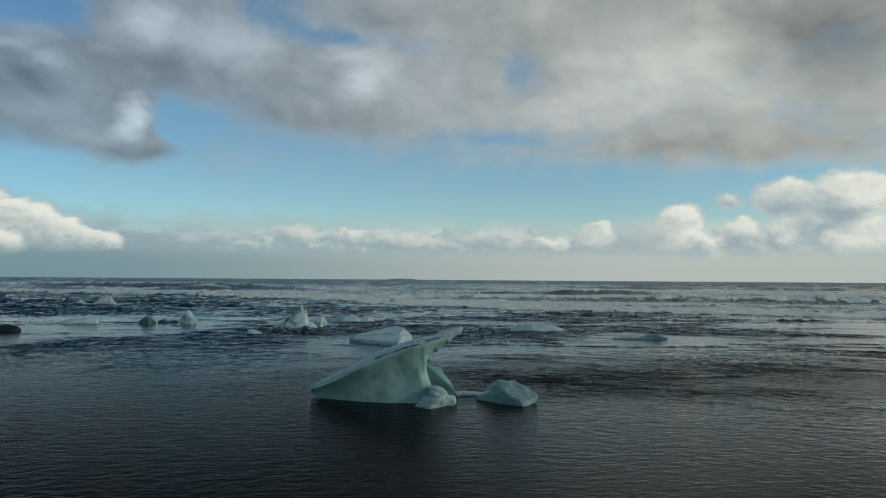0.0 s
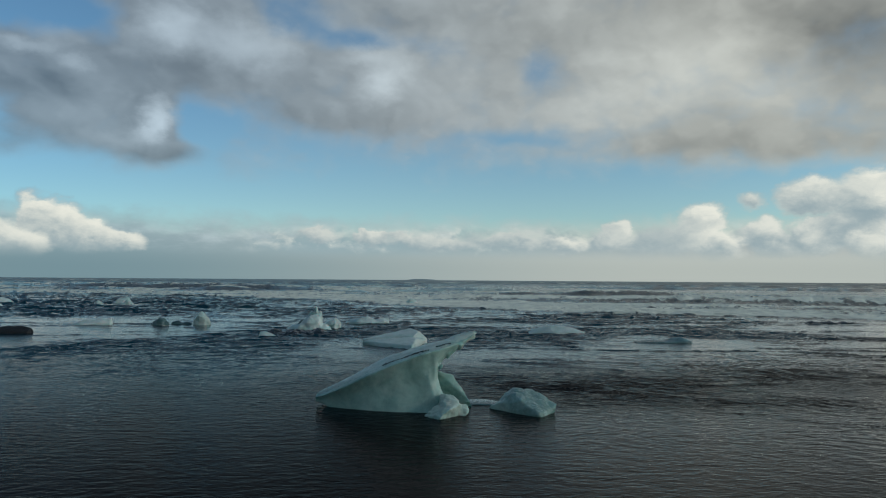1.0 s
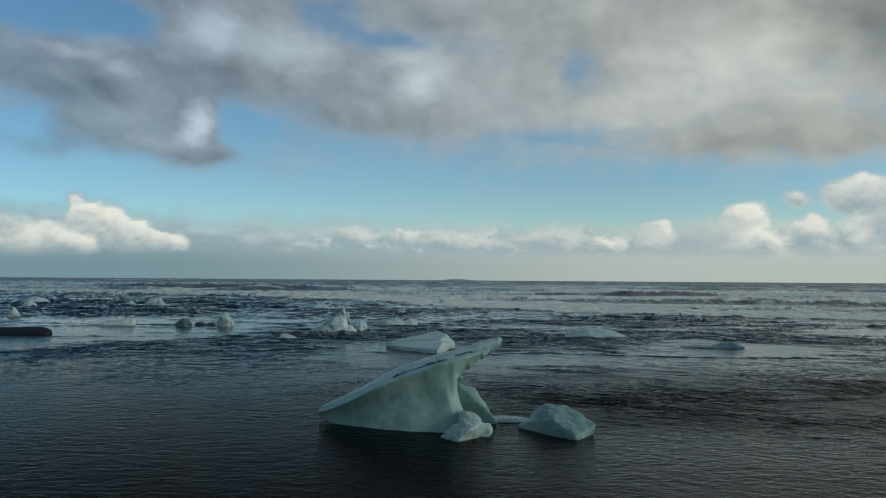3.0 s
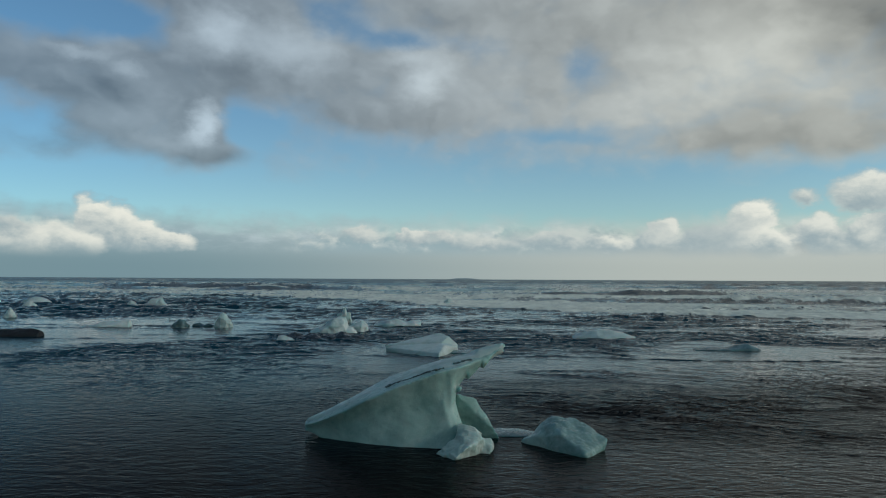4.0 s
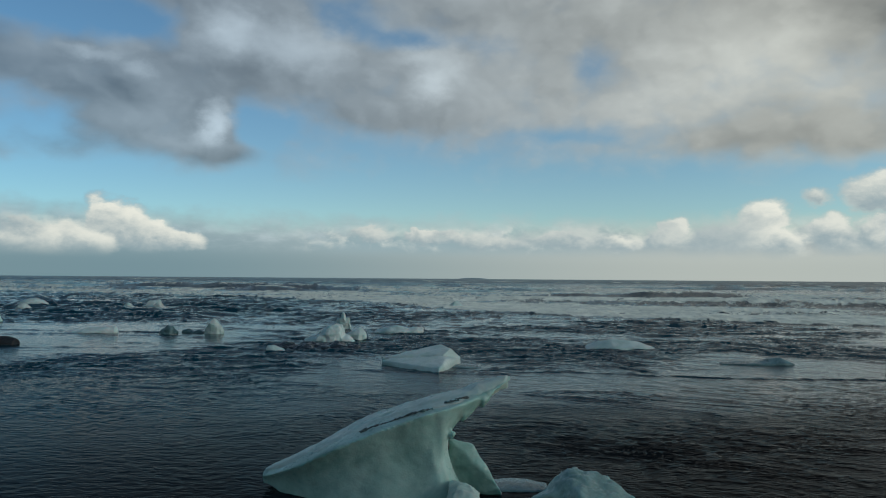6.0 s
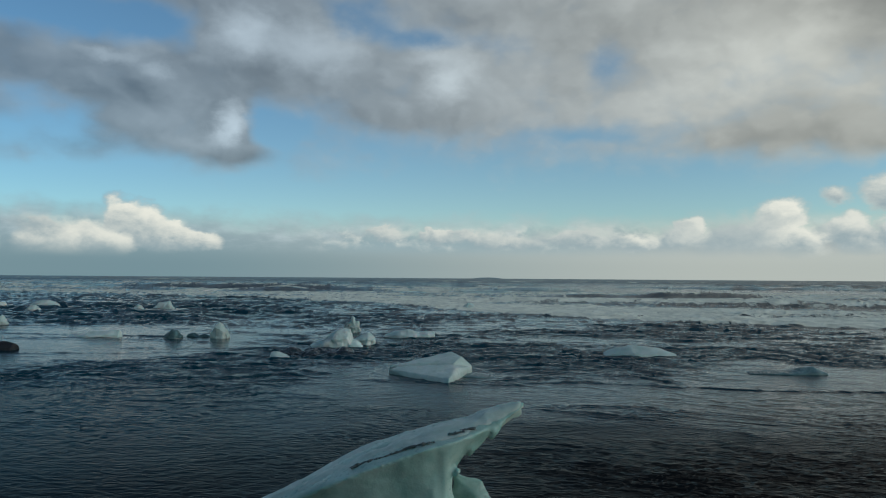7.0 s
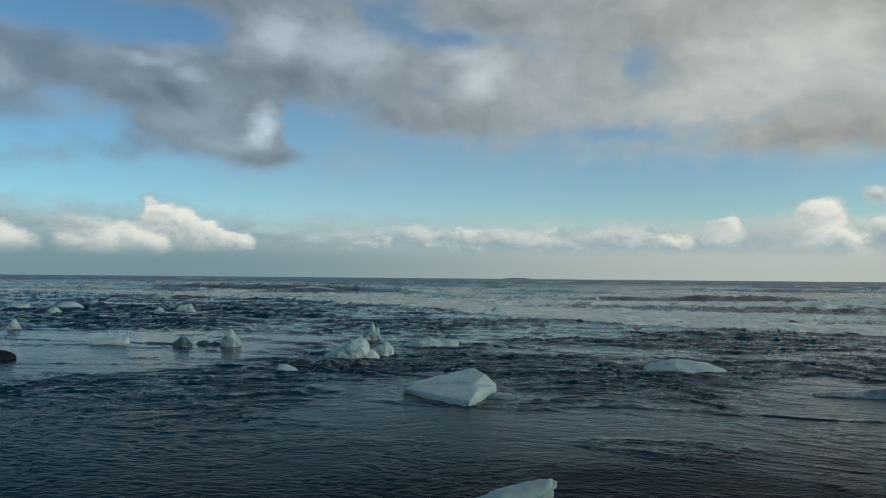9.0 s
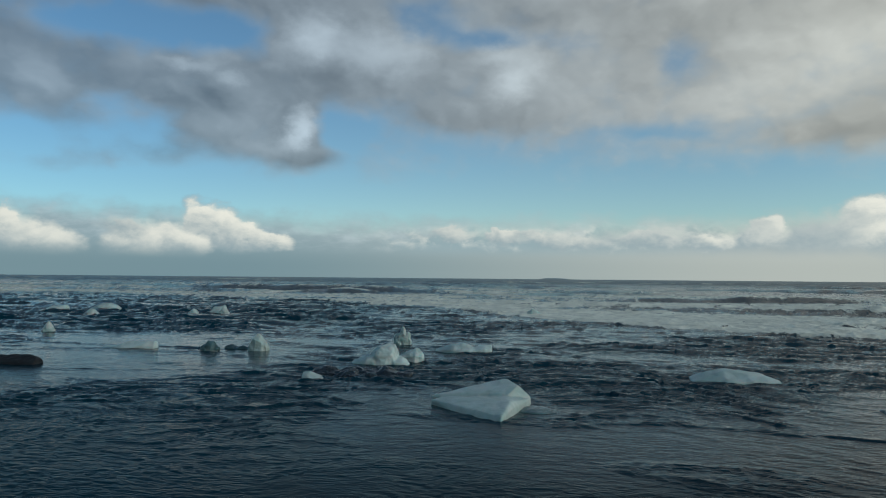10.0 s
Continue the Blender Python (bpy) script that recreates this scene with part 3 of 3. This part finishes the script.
def fin_iceberg():
    stations = []
    for x in (*np.linspace(-1.42, 0.30, 44), 0.34, 0.37, 0.40, 0.44, 0.48, 0.53, 0.58, 0.64, 0.70, 0.76, 0.82, 0.88, 0.94, 1.0):
        y0, y1, z0, z1 = rim_at(x)
        base = float(np.interp(x, (-1.42, -1.3, -0.84, -0.19, 0.35, 1.0), (9.66, 9.62, 9.40, 9.13, 9.05, 9.05)))
        low = float(np.interp(x, (-1.42, -1.3, -1.1, 0.30, 0.34, 0.37, 0.40, 0.46, 0.55, 0.70, 0.85, 1.0), (0.05, 0.03, -0.05, -0.14, -0.10, 0.36, 0.56, 0.70, 0.77, 0.87, 0.96, 1.06)))
        hang = min(max((x - 0.3) / 0.1, 0), 1)
        base = base * (1 - hang) + (y0 + 0.06 + 0.10 * min(1, (z0 - low) / 0.2)) * hang
        hollow = (0.05 + 0.07 * min(max((x + 1.2) / 1.3, 0), 1)) * (1 - hang)
        ring = []
        for k in np.linspace(0, 1, 7):
            ring.append((x, y1 + (y0 - y1) * k, z1 + (z0 - z1) * k + 0.018 * math.sin(math.pi * k)))
        for k in np.linspace(0.06, 1, 16):
            ring.append((x, y0 + (base - y0) * k ** 1.3 + hollow * math.sin(math.pi * k ** 0.8), z0 + (low - z0) * k))
        rear = y1 + 0.12 * (1 - hang) - 0.06 * hang
        for k in np.linspace(0.1, 1, 8):
            ring.append((x, base + (rear - base) * k, low))
        for k in np.linspace(0.12, 0.9, 7):
            ring.append((x, rear + (y1 - rear) * k, low + (z1 - low) * k))
        stations.append(ring)
    # the flaring foot under the overhang
    flare = []
    for z, x1, front, back in ((-0.14, 0.60, 9.02, 9.75), (0.04, 0.57, 9.04, 9.75), (0.16, 0.52, 9.07, 9.72), (0.30, 0.45, 9.10, 9.70), (0.45, 0.40, 9.14, 9.70), (0.60, 0.40, 9.20, 9.70), (0.72, 0.47, 9.30, 9.74), (0.80, 0.58, 9.42, 9.78)):
        front += 0.11 * math.sin(math.pi * min(max((z + 0.14) / 0.95, 0), 1))
        flare.append([(0.05, front + 0.12, z), (x1 - 0.26, front + 0.04, z), (x1 - 0.13, front + 0.02, z), (x1 - 0.04, front + 0.07, z), (x1, front + 0.2, z), (x1 - 0.02, back - 0.12, z), (x1 - 0.12, back, z), (0.05, back, z)])
    bits = [hull([(x + r * a, y + r * b, z + r * k) for a, b, k in ((1, 0, 0.3), (-1, 0.5, 0), (0, -1, 0.2), (0.2, 1, -0.2), (0.3, 0, 1), (-0.2, -0.2, -1))])
            for x, y, z, r in ((0.73, 9.56, 0.90, 0.08), (0.55, 9.48, 0.78, 0.07), (0.44, 9.36, 0.62, 0.05), (0.62, 9.52, 0.83, 0.05), (0.66, 9.53, 0.88, 0.05), (0.80, 9.62, 0.95, 0.05))]
    me = fused("fin", [loft(stations), loft(flare), *bits], 0.018, ICE, 0.016, 0.55, 8)
    top = tagged(new("iceberg", me), "pale green ice fin with a long sloping top", "ice")
    strips = []
    xs = (*np.linspace(-1.39, 0.2, 14), 0.35, 0.5, 0.62, 0.74, 0.86, 0.96)
    for p, q in zip(xs, xs[1:]):
        pts = []
        for x in (p, q):
            y0, y1, z0, z1 = rim_at(x)
            inset = float(np.interp(x, (-1.39, -0.6, 0.2, 0.5, 0.96), (0.10, 0.13, 0.12, 0.06, 0.03)))
            pts += [(x, y0 + inset, z0 + 0.014), (x, (y0 + y1) / 2, (z0 + z1) / 2 + 0.030), (x, y1 - 0.02, z1 + 0.012), (x, y0 + inset + 0.04, z0 - 0.06), (x, y1 - 0.01, z1 - 0.06)]
        strips.append(hull(pts))
    crust = new("crust", fused("crust", strips, 0.015, PALE_ICE, 0.014, 0.22, 3))
    crust.parent = top
    tagged(crust, "paler weathered sloping crust")
    n = len(crust.data.vertices)
    skin = np.empty(n * 3, np.float32)
    crust.data.vertices.foreach_get("co", skin)
    skin = skin.reshape(-1, 3)
    rnd = random.Random(2)
    for x0, x1, y0, wide in ((-0.42, -0.20, 9.335, 0.002), (-0.27, -0.06, 9.33, 0.0045), (-0.12, 0.06, 9.325, 0.004), (0.0, 0.16, 9.33, 0.003), (0.12, 0.27, 9.325, 0.002), (0.36, 0.50, 9.41, 0.0025), (0.46, 0.60, 9.46, 0.002)):
        pts = []
        for i in range(9):
            u = i / 8
            r = (wide * math.sin(math.pi * u) ** 0.5 + 0.001) * rnd.uniform(0.4, 1.4)
            px, py = x0 + (x1 - x0) * u, y0 + rnd.uniform(-0.014, 0.014)
            near = skin[(np.abs(skin[:, 0] - px) < 0.03) & (np.abs(skin[:, 1] - py) < 0.03)]
            pz = float(near[:, 2].max()) if len(near) else 0.7
            pts += [(px, py - r, pz - 0.008), (px, py + r, pz - 0.004), (px, py, pz + 0.003)]
        seam = new("sand_seam", fused("sand_seam", [hull(pts)], 0.0035, SEAM, 0.012, 0.03, 1))
        seam.parent = top
        tagged(seam, "thin black sand seam")
    knob = fused("knob", [hull([(0.26, 8.88, -0.1), (0.25, 8.88, 0.07), (0.36, 8.72, -0.1), (0.42, 8.64, 0.04), (0.55, 8.72, 0.13), (0.70, 8.95, 0.16), (0.74, 9.1, 0.10),
                                (0.6, 9.25, 0.22), (0.4, 9.1, 0.14), (0.74, 9.1, -0.1), (0.45, 9.3, -0.1)]),
                          hull([(0.40, 9.0, 0.0), (0.42, 9.02, 0.22), (0.62, 9.1, 0.26), (0.72, 9.15, 0.18), (0.66, 8.9, 0.18), (0.5, 8.82, 0.16), (0.6, 9.3, 0.0), (0.42, 9.25, 0.26)]),
                          hull([(0.68, 8.9, -0.1), (0.80, 8.95, 0.02), (0.83, 9.08, 0.06), (0.79, 9.1, 0.13), (0.70, 9.05, 0.15), (0.7, 9.2, -0.1)]),
                          hull([(0.23, 8.92, -0.1), (0.20, 8.90, 0.02), (0.30, 8.76, 0.03), (0.40, 8.9, 0.08), (0.3, 9.1, 0.05), (0.3, 8.8, -0.1)])], 0.013, PALE_ICE, 0.022, 0.14, 4)
    k = new("knob", knob)
    k.parent = top
    tagged(k, "whiter ragged knob at the foot")
    back = fused("shoulder", [hull([(0.35, 9.75, -0.1), (0.4, 9.7, 0.5), (0.62, 9.75, 0.44), (0.72, 9.7, 0.25), (0.9, 9.6, 0.08), (0.95, 9.7, -0.1),
                                    (0.6, 10.2, -0.1), (0.45, 10.1, 0.4)])], 0.014, ICE, 0.030, 0.28, 3)
    s = new("shoulder", back)
    s.parent = top
    tagged(s, "ragged shoulder behind the fin")
    return top


def floe(x, y, w_, d_, h, profile, mat, label, seed, group="", crumb=0.08, turn=0.0, sheer=0.0):
    """A broken block whose crest follows profile: (share of the width, share of the height) from end to end."""
    rnd = random.Random(seed)
    ribs = []
    for u, v in profile:
        belly = 0.45 + 0.55 * math.sin(math.pi * min(max(u * 0.86 + 0.07, 0), 1))
        f, k, top = belly * d_ / 2 * rnd.uniform(0.85, 1.1), belly * d_ / 2 * rnd.uniform(0.8, 1.1), v * h
        px = (u - 0.5) * w_
        ribs.append([(px, -f, -0.2), (px * 1.03, -f * 0.92, top * (rnd.uniform(0.2, 0.4) + 0.4 * sheer)), (px, -f * rnd.uniform(0.15, 0.4), top * rnd.uniform(0.85, 0.95)),
                     (px, k * rnd.uniform(0.0, 0.25), top), (px, k * 0.8, top * (rnd.uniform(0.4, 0.7) + 0.2 * sheer)), (px, k, -0.2)])
    lumps = [hull(a + b) for a, b in zip(ribs, ribs[1:])]
    v = max(0.014, min(w_, 1.6) / 46)
    me = fused("iceberg", lumps, v * 0.8, mat, crumb * min(h, 0.5) * min(1, 0.35 + 0.5 * w_), 0.4 * max(0.35, min(w_, 1.2) * 0.6), 2)
    ob = new("iceberg", me)
    ob.matrix_world = pose(x, y, 0, 0, 0, turn)
    return tagged(ob, label, "ice", group)


DOME = ((0, 0.2), (0.15, 0.65), (0.38, 1), (0.62, 0.95), (0.82, 0.65), (1, 0.2))
TAIL = ((0, 0.15), (0.3, 0.3), (0.42, 0.8), (0.7, 0.85), (0.9, 1), (1, 0.9))
BLOCK = ((0, 0.25), (0.25, 0.7), (0.5, 1), (0.75, 0.75), (1, 0.3))
fin_iceberg()


def foot_iceberg():
    me = fused("block", [hull([(2.12, 9.24, 0.13), (2.02, 9.1, -0.1), (1.50, 9.55, 0.29), (1.74, 9.50, 0.31), (1.88, 8.88, -0.1), (1.78, 8.84, 0.03),
                               (1.12, 9.5, -0.1), (1.16, 9.5, 0.05), (1.7, 9.95, -0.1), (2.0, 9.8, -0.1), (1.55, 9.12, 0.19), (1.4, 9.15, -0.1)]),
                         hull([(1.3, 9.3, -0.1), (1.45, 9.35, 0.2), (1.6, 9.75, 0.24), (1.25, 9.8, -0.1), (1.9, 9.6, 0.2), (1.9, 9.3, -0.1)])],
               0.018, SHADE_ICE, 0.035, 0.3, 2)
    return tagged(new("iceberg", me), "low faceted green ice block lying in dark shallows", "ice")


foot_iceberg()
floe(1.02, 9.95, 0.7, 0.5, 0.03, BLOCK, WET_ICE, "glassy ice just breaking the surface between two blocks", 4)


def slab_iceberg():
    front = hull([(-1.60, 19.1, -0.1), (-1.56, 19.0, 0.10), (-0.9, 18.3, -0.05), (-0.9, 18.35, 0.12), (-0.75, 18.7, 0.19), (-0.14, 17.6, -0.1), (-0.12, 17.75, 0.10), (-0.02, 18.4, 0.22),
                  (0.30, 19.3, -0.1), (0.26, 19.2, 0.15), (-0.2, 19.0, 0.23), (-1.4, 19.4, -0.1), (-1.4, 19.2, 0.12)])
    rear = hull([(-1.62, 19.3, -0.1), (-1.60, 19.25, 0.14), (-0.9, 19.15, 0.23), (-0.25, 19.25, 0.31), (-0.2, 19.8, 0.42), (0.06, 19.35, 0.37), (0.28, 19.4, 0.15), (0.30, 19.4, -0.1),
                 (-0.3, 20.4, 0.1), (-0.9, 20.0, 0.22), (-1.0, 20.2, -0.1), (-0.1, 18.95, 0.26)])
    me = fused("slab", [front, rear], 0.022, WHITE_ICE, 0.018, 0.4, 4)
    return tagged(new("iceberg", me), "white wedge-shaped ice slab with smooth sloping faces", "ice")


slab_iceberg()
floe(0.42, 18.85, 0.75, 0.7, 0.06, DOME, WET_ICE, "clear green ice foot awash beside the slab", 6)
CLUSTER = "broken ice cluster"
floe(4.95, 23.5, 1.95, 1.4, 0.27, DOME, WHITE_ICE, "long low smooth white ice floe", 5)
floe(7.55, 20.1, 1.7, 0.8, 0.17, ((0, 0.2), (0.3, 0.4), (0.55, 0.5), (0.68, 0.9), (0.85, 1), (1, 0.4)), WET_ICE, "low wet glassy ice piece awash in ripples", 7)
floe(-4.05, 24.5, 1.62, 0.9, 0.56, ((0, 0.10), (0.14, 0.28), (0.28, 0.32), (0.46, 0.86), (0.56, 1), (0.76, 0.97), (0.80, 0.42), (0.92, 0.30), (1, 0.05)), BRIGHT_ICE, "upright white ice block with a sheer side", 8, CLUSTER, 0.10, sheer=0.5)
floe(-3.35, 25.2, 0.75, 0.6, 0.40, ((0, 0.3), (0.3, 0.7), (0.75, 1), (1, 0.7)), BRIGHT_ICE, "small rounded white ice block", 9, CLUSTER, 0.10, sheer=0.6)
floe(-4.7, 30.0, 0.62, 0.35, 0.64, ((0, 0.45), (0.14, 0.60), (0.34, 0.62), (0.48, 1), (0.60, 1), (0.72, 0.66), (0.90, 0.72), (1, 0.3)), WHITE_ICE, "thin clear ice spire", 11, CLUSTER, 0.10, sheer=0.8)
floe(-4.5, 26.0, 0.55, 0.3, 0.34, BLOCK, WET_ICE, "dark jagged ice splinter", 10, CLUSTER)
# dark churned water with bits of ice, built as one solid ridge
floe(-3.95, 22.5, 2.5, 1.3, 0.19, ((0, 0.4), (0.12, 0.9), (0.25, 0.3), (0.4, 0.8), (0.55, 0.35), (0.7, 1), (0.85, 0.4), (1, 0.6)), DARK_GLASSY, "dark churned water with broken glassy ice, modelled as a low ridge", 12, crumb=0.35)
floe(-4.85, 21.6, 0.58, 0.4, 0.17, ((0, 0.9), (0.3, 1), (0.6, 0.6), (1, 0.2)), BRIGHT_ICE, "small pale ice lump beside a dark ridge", 13)
floe(-2.2, 28.0, 1.8, 0.8, 0.30, ((0, 0.3), (0.25, 0.8), (0.5, 1), (0.7, 0.7), (0.9, 0.85), (1, 0.8)), BRIGHT_ICE, "low ragged white ice floe beside the cluster", 14, "", 0.10, sheer=0.3)
floe(-8.75, 26.9, 0.62, 0.5, 0.55, ((0, 0.25), (0.12, 0.55), (0.34, 0.92), (0.44, 1), (0.62, 0.84), (0.80, 0.60), (0.94, 0.52), (1, 0.2)), WHITE_ICE, "small upright white ice post", 15, "", 0.07, sheer=0.9)
floe(-10.25, 26.5, 0.6, 0.45, 0.32, ((0, 0.4), (0.4, 1), (0.7, 0.9), (1, 0.35)), WET_ICE, "small sand-darkened ice block", 16, "", 0.12, sheer=0.7)
floe(-9.65, 27.2, 0.8, 0.4, 0.16, ((0, 0.6), (0.3, 1), (0.5, 0.4), (0.75, 0.8), (1, 0.3)), WET_ICE, "low wet ice crumbs between two blocks", 17)
floe(-13.2, 26.7, 1.85, 0.7, 0.26, TAIL, BRIGHT_ICE, "long flat white ice floe with a blunt end", 18)
floe(-14.25, 22.4, 2.6, 0.8, 0.25, ((0, 0.8), (0.5, 0.9), (0.9, 1), (1, 0.7)), SAND, "black sand-covered ice block lying flat", 19)
floe(18.8, 29.8, 2.3, 0.5, 0.13, ((0, 0.3), (0.15, 0.9), (0.3, 0.4), (0.5, 1), (0.62, 0.4), (0.8, 0.8), (1, 0.2)), DARK_GLASSY, "flat black debris washed by the surf's edge", 31, crumb=0.2)
FAR = "distant ice"
for seed, x, y, a, h, shape in ((21, -32.4, 46.2, 1.9, 0.34, TAIL), (22, -31.3, 50.0, 2.0, 0.34, DOME), (23, -21.6, 45.0, 0.7, 0.3, BLOCK), (24, -20.7, 46.2, 1.3, 0.5, TAIL),
                                (28, -19.9, 45.6, 0.7, 0.42, BLOCK), (25, -20.2, 31.3, 0.55, 0.4, BLOCK), (26, -27.0, 42.8, 0.9, 0.3, DOME), (27, -0.7, 49.8, 1.0, 0.42, DOME)):
    floe(x, y, a, a * 0.6, h + 0.06, shape, BRIGHT_ICE, "small distant white ice block in choppy water", seed, FAR)


# ---- far islet ----
def islet():
    rnd = random.Random(4)
    pts = []
    for i in range(30):
        u = i / 29
        h = 8 * math.sin(math.pi * u) ** 0.6 * rnd.uniform(0.6, 1)
        pts += [(u * 190 - 110, 4000 + 40 * math.sin(math.pi * u), -1), (u * 190 - 110, 4020, h)]
    me = fused("islet", [hull(pts)], 3.0, DARK_GLASSY, 0.5, 20, 1)
    me.materials.clear()
    rock, t, b = material("hazed_far_rock")
    # distance haze is mixed into the rock's base colour
    t.put(b.inputs["Base Color"], t.mix(t.noise(t.node("ShaderNodeNewGeometry").outputs["Position"], 0.05), (0.22, 0.29, 0.31), (0.30, 0.37, 0.39)))
    b.inputs["Roughness"].default_value = 0.9
    me.materials.append(rock)
    return tagged(new("islet", me), "low dark islet far away on the horizon", "island", kind="structure")


islet()
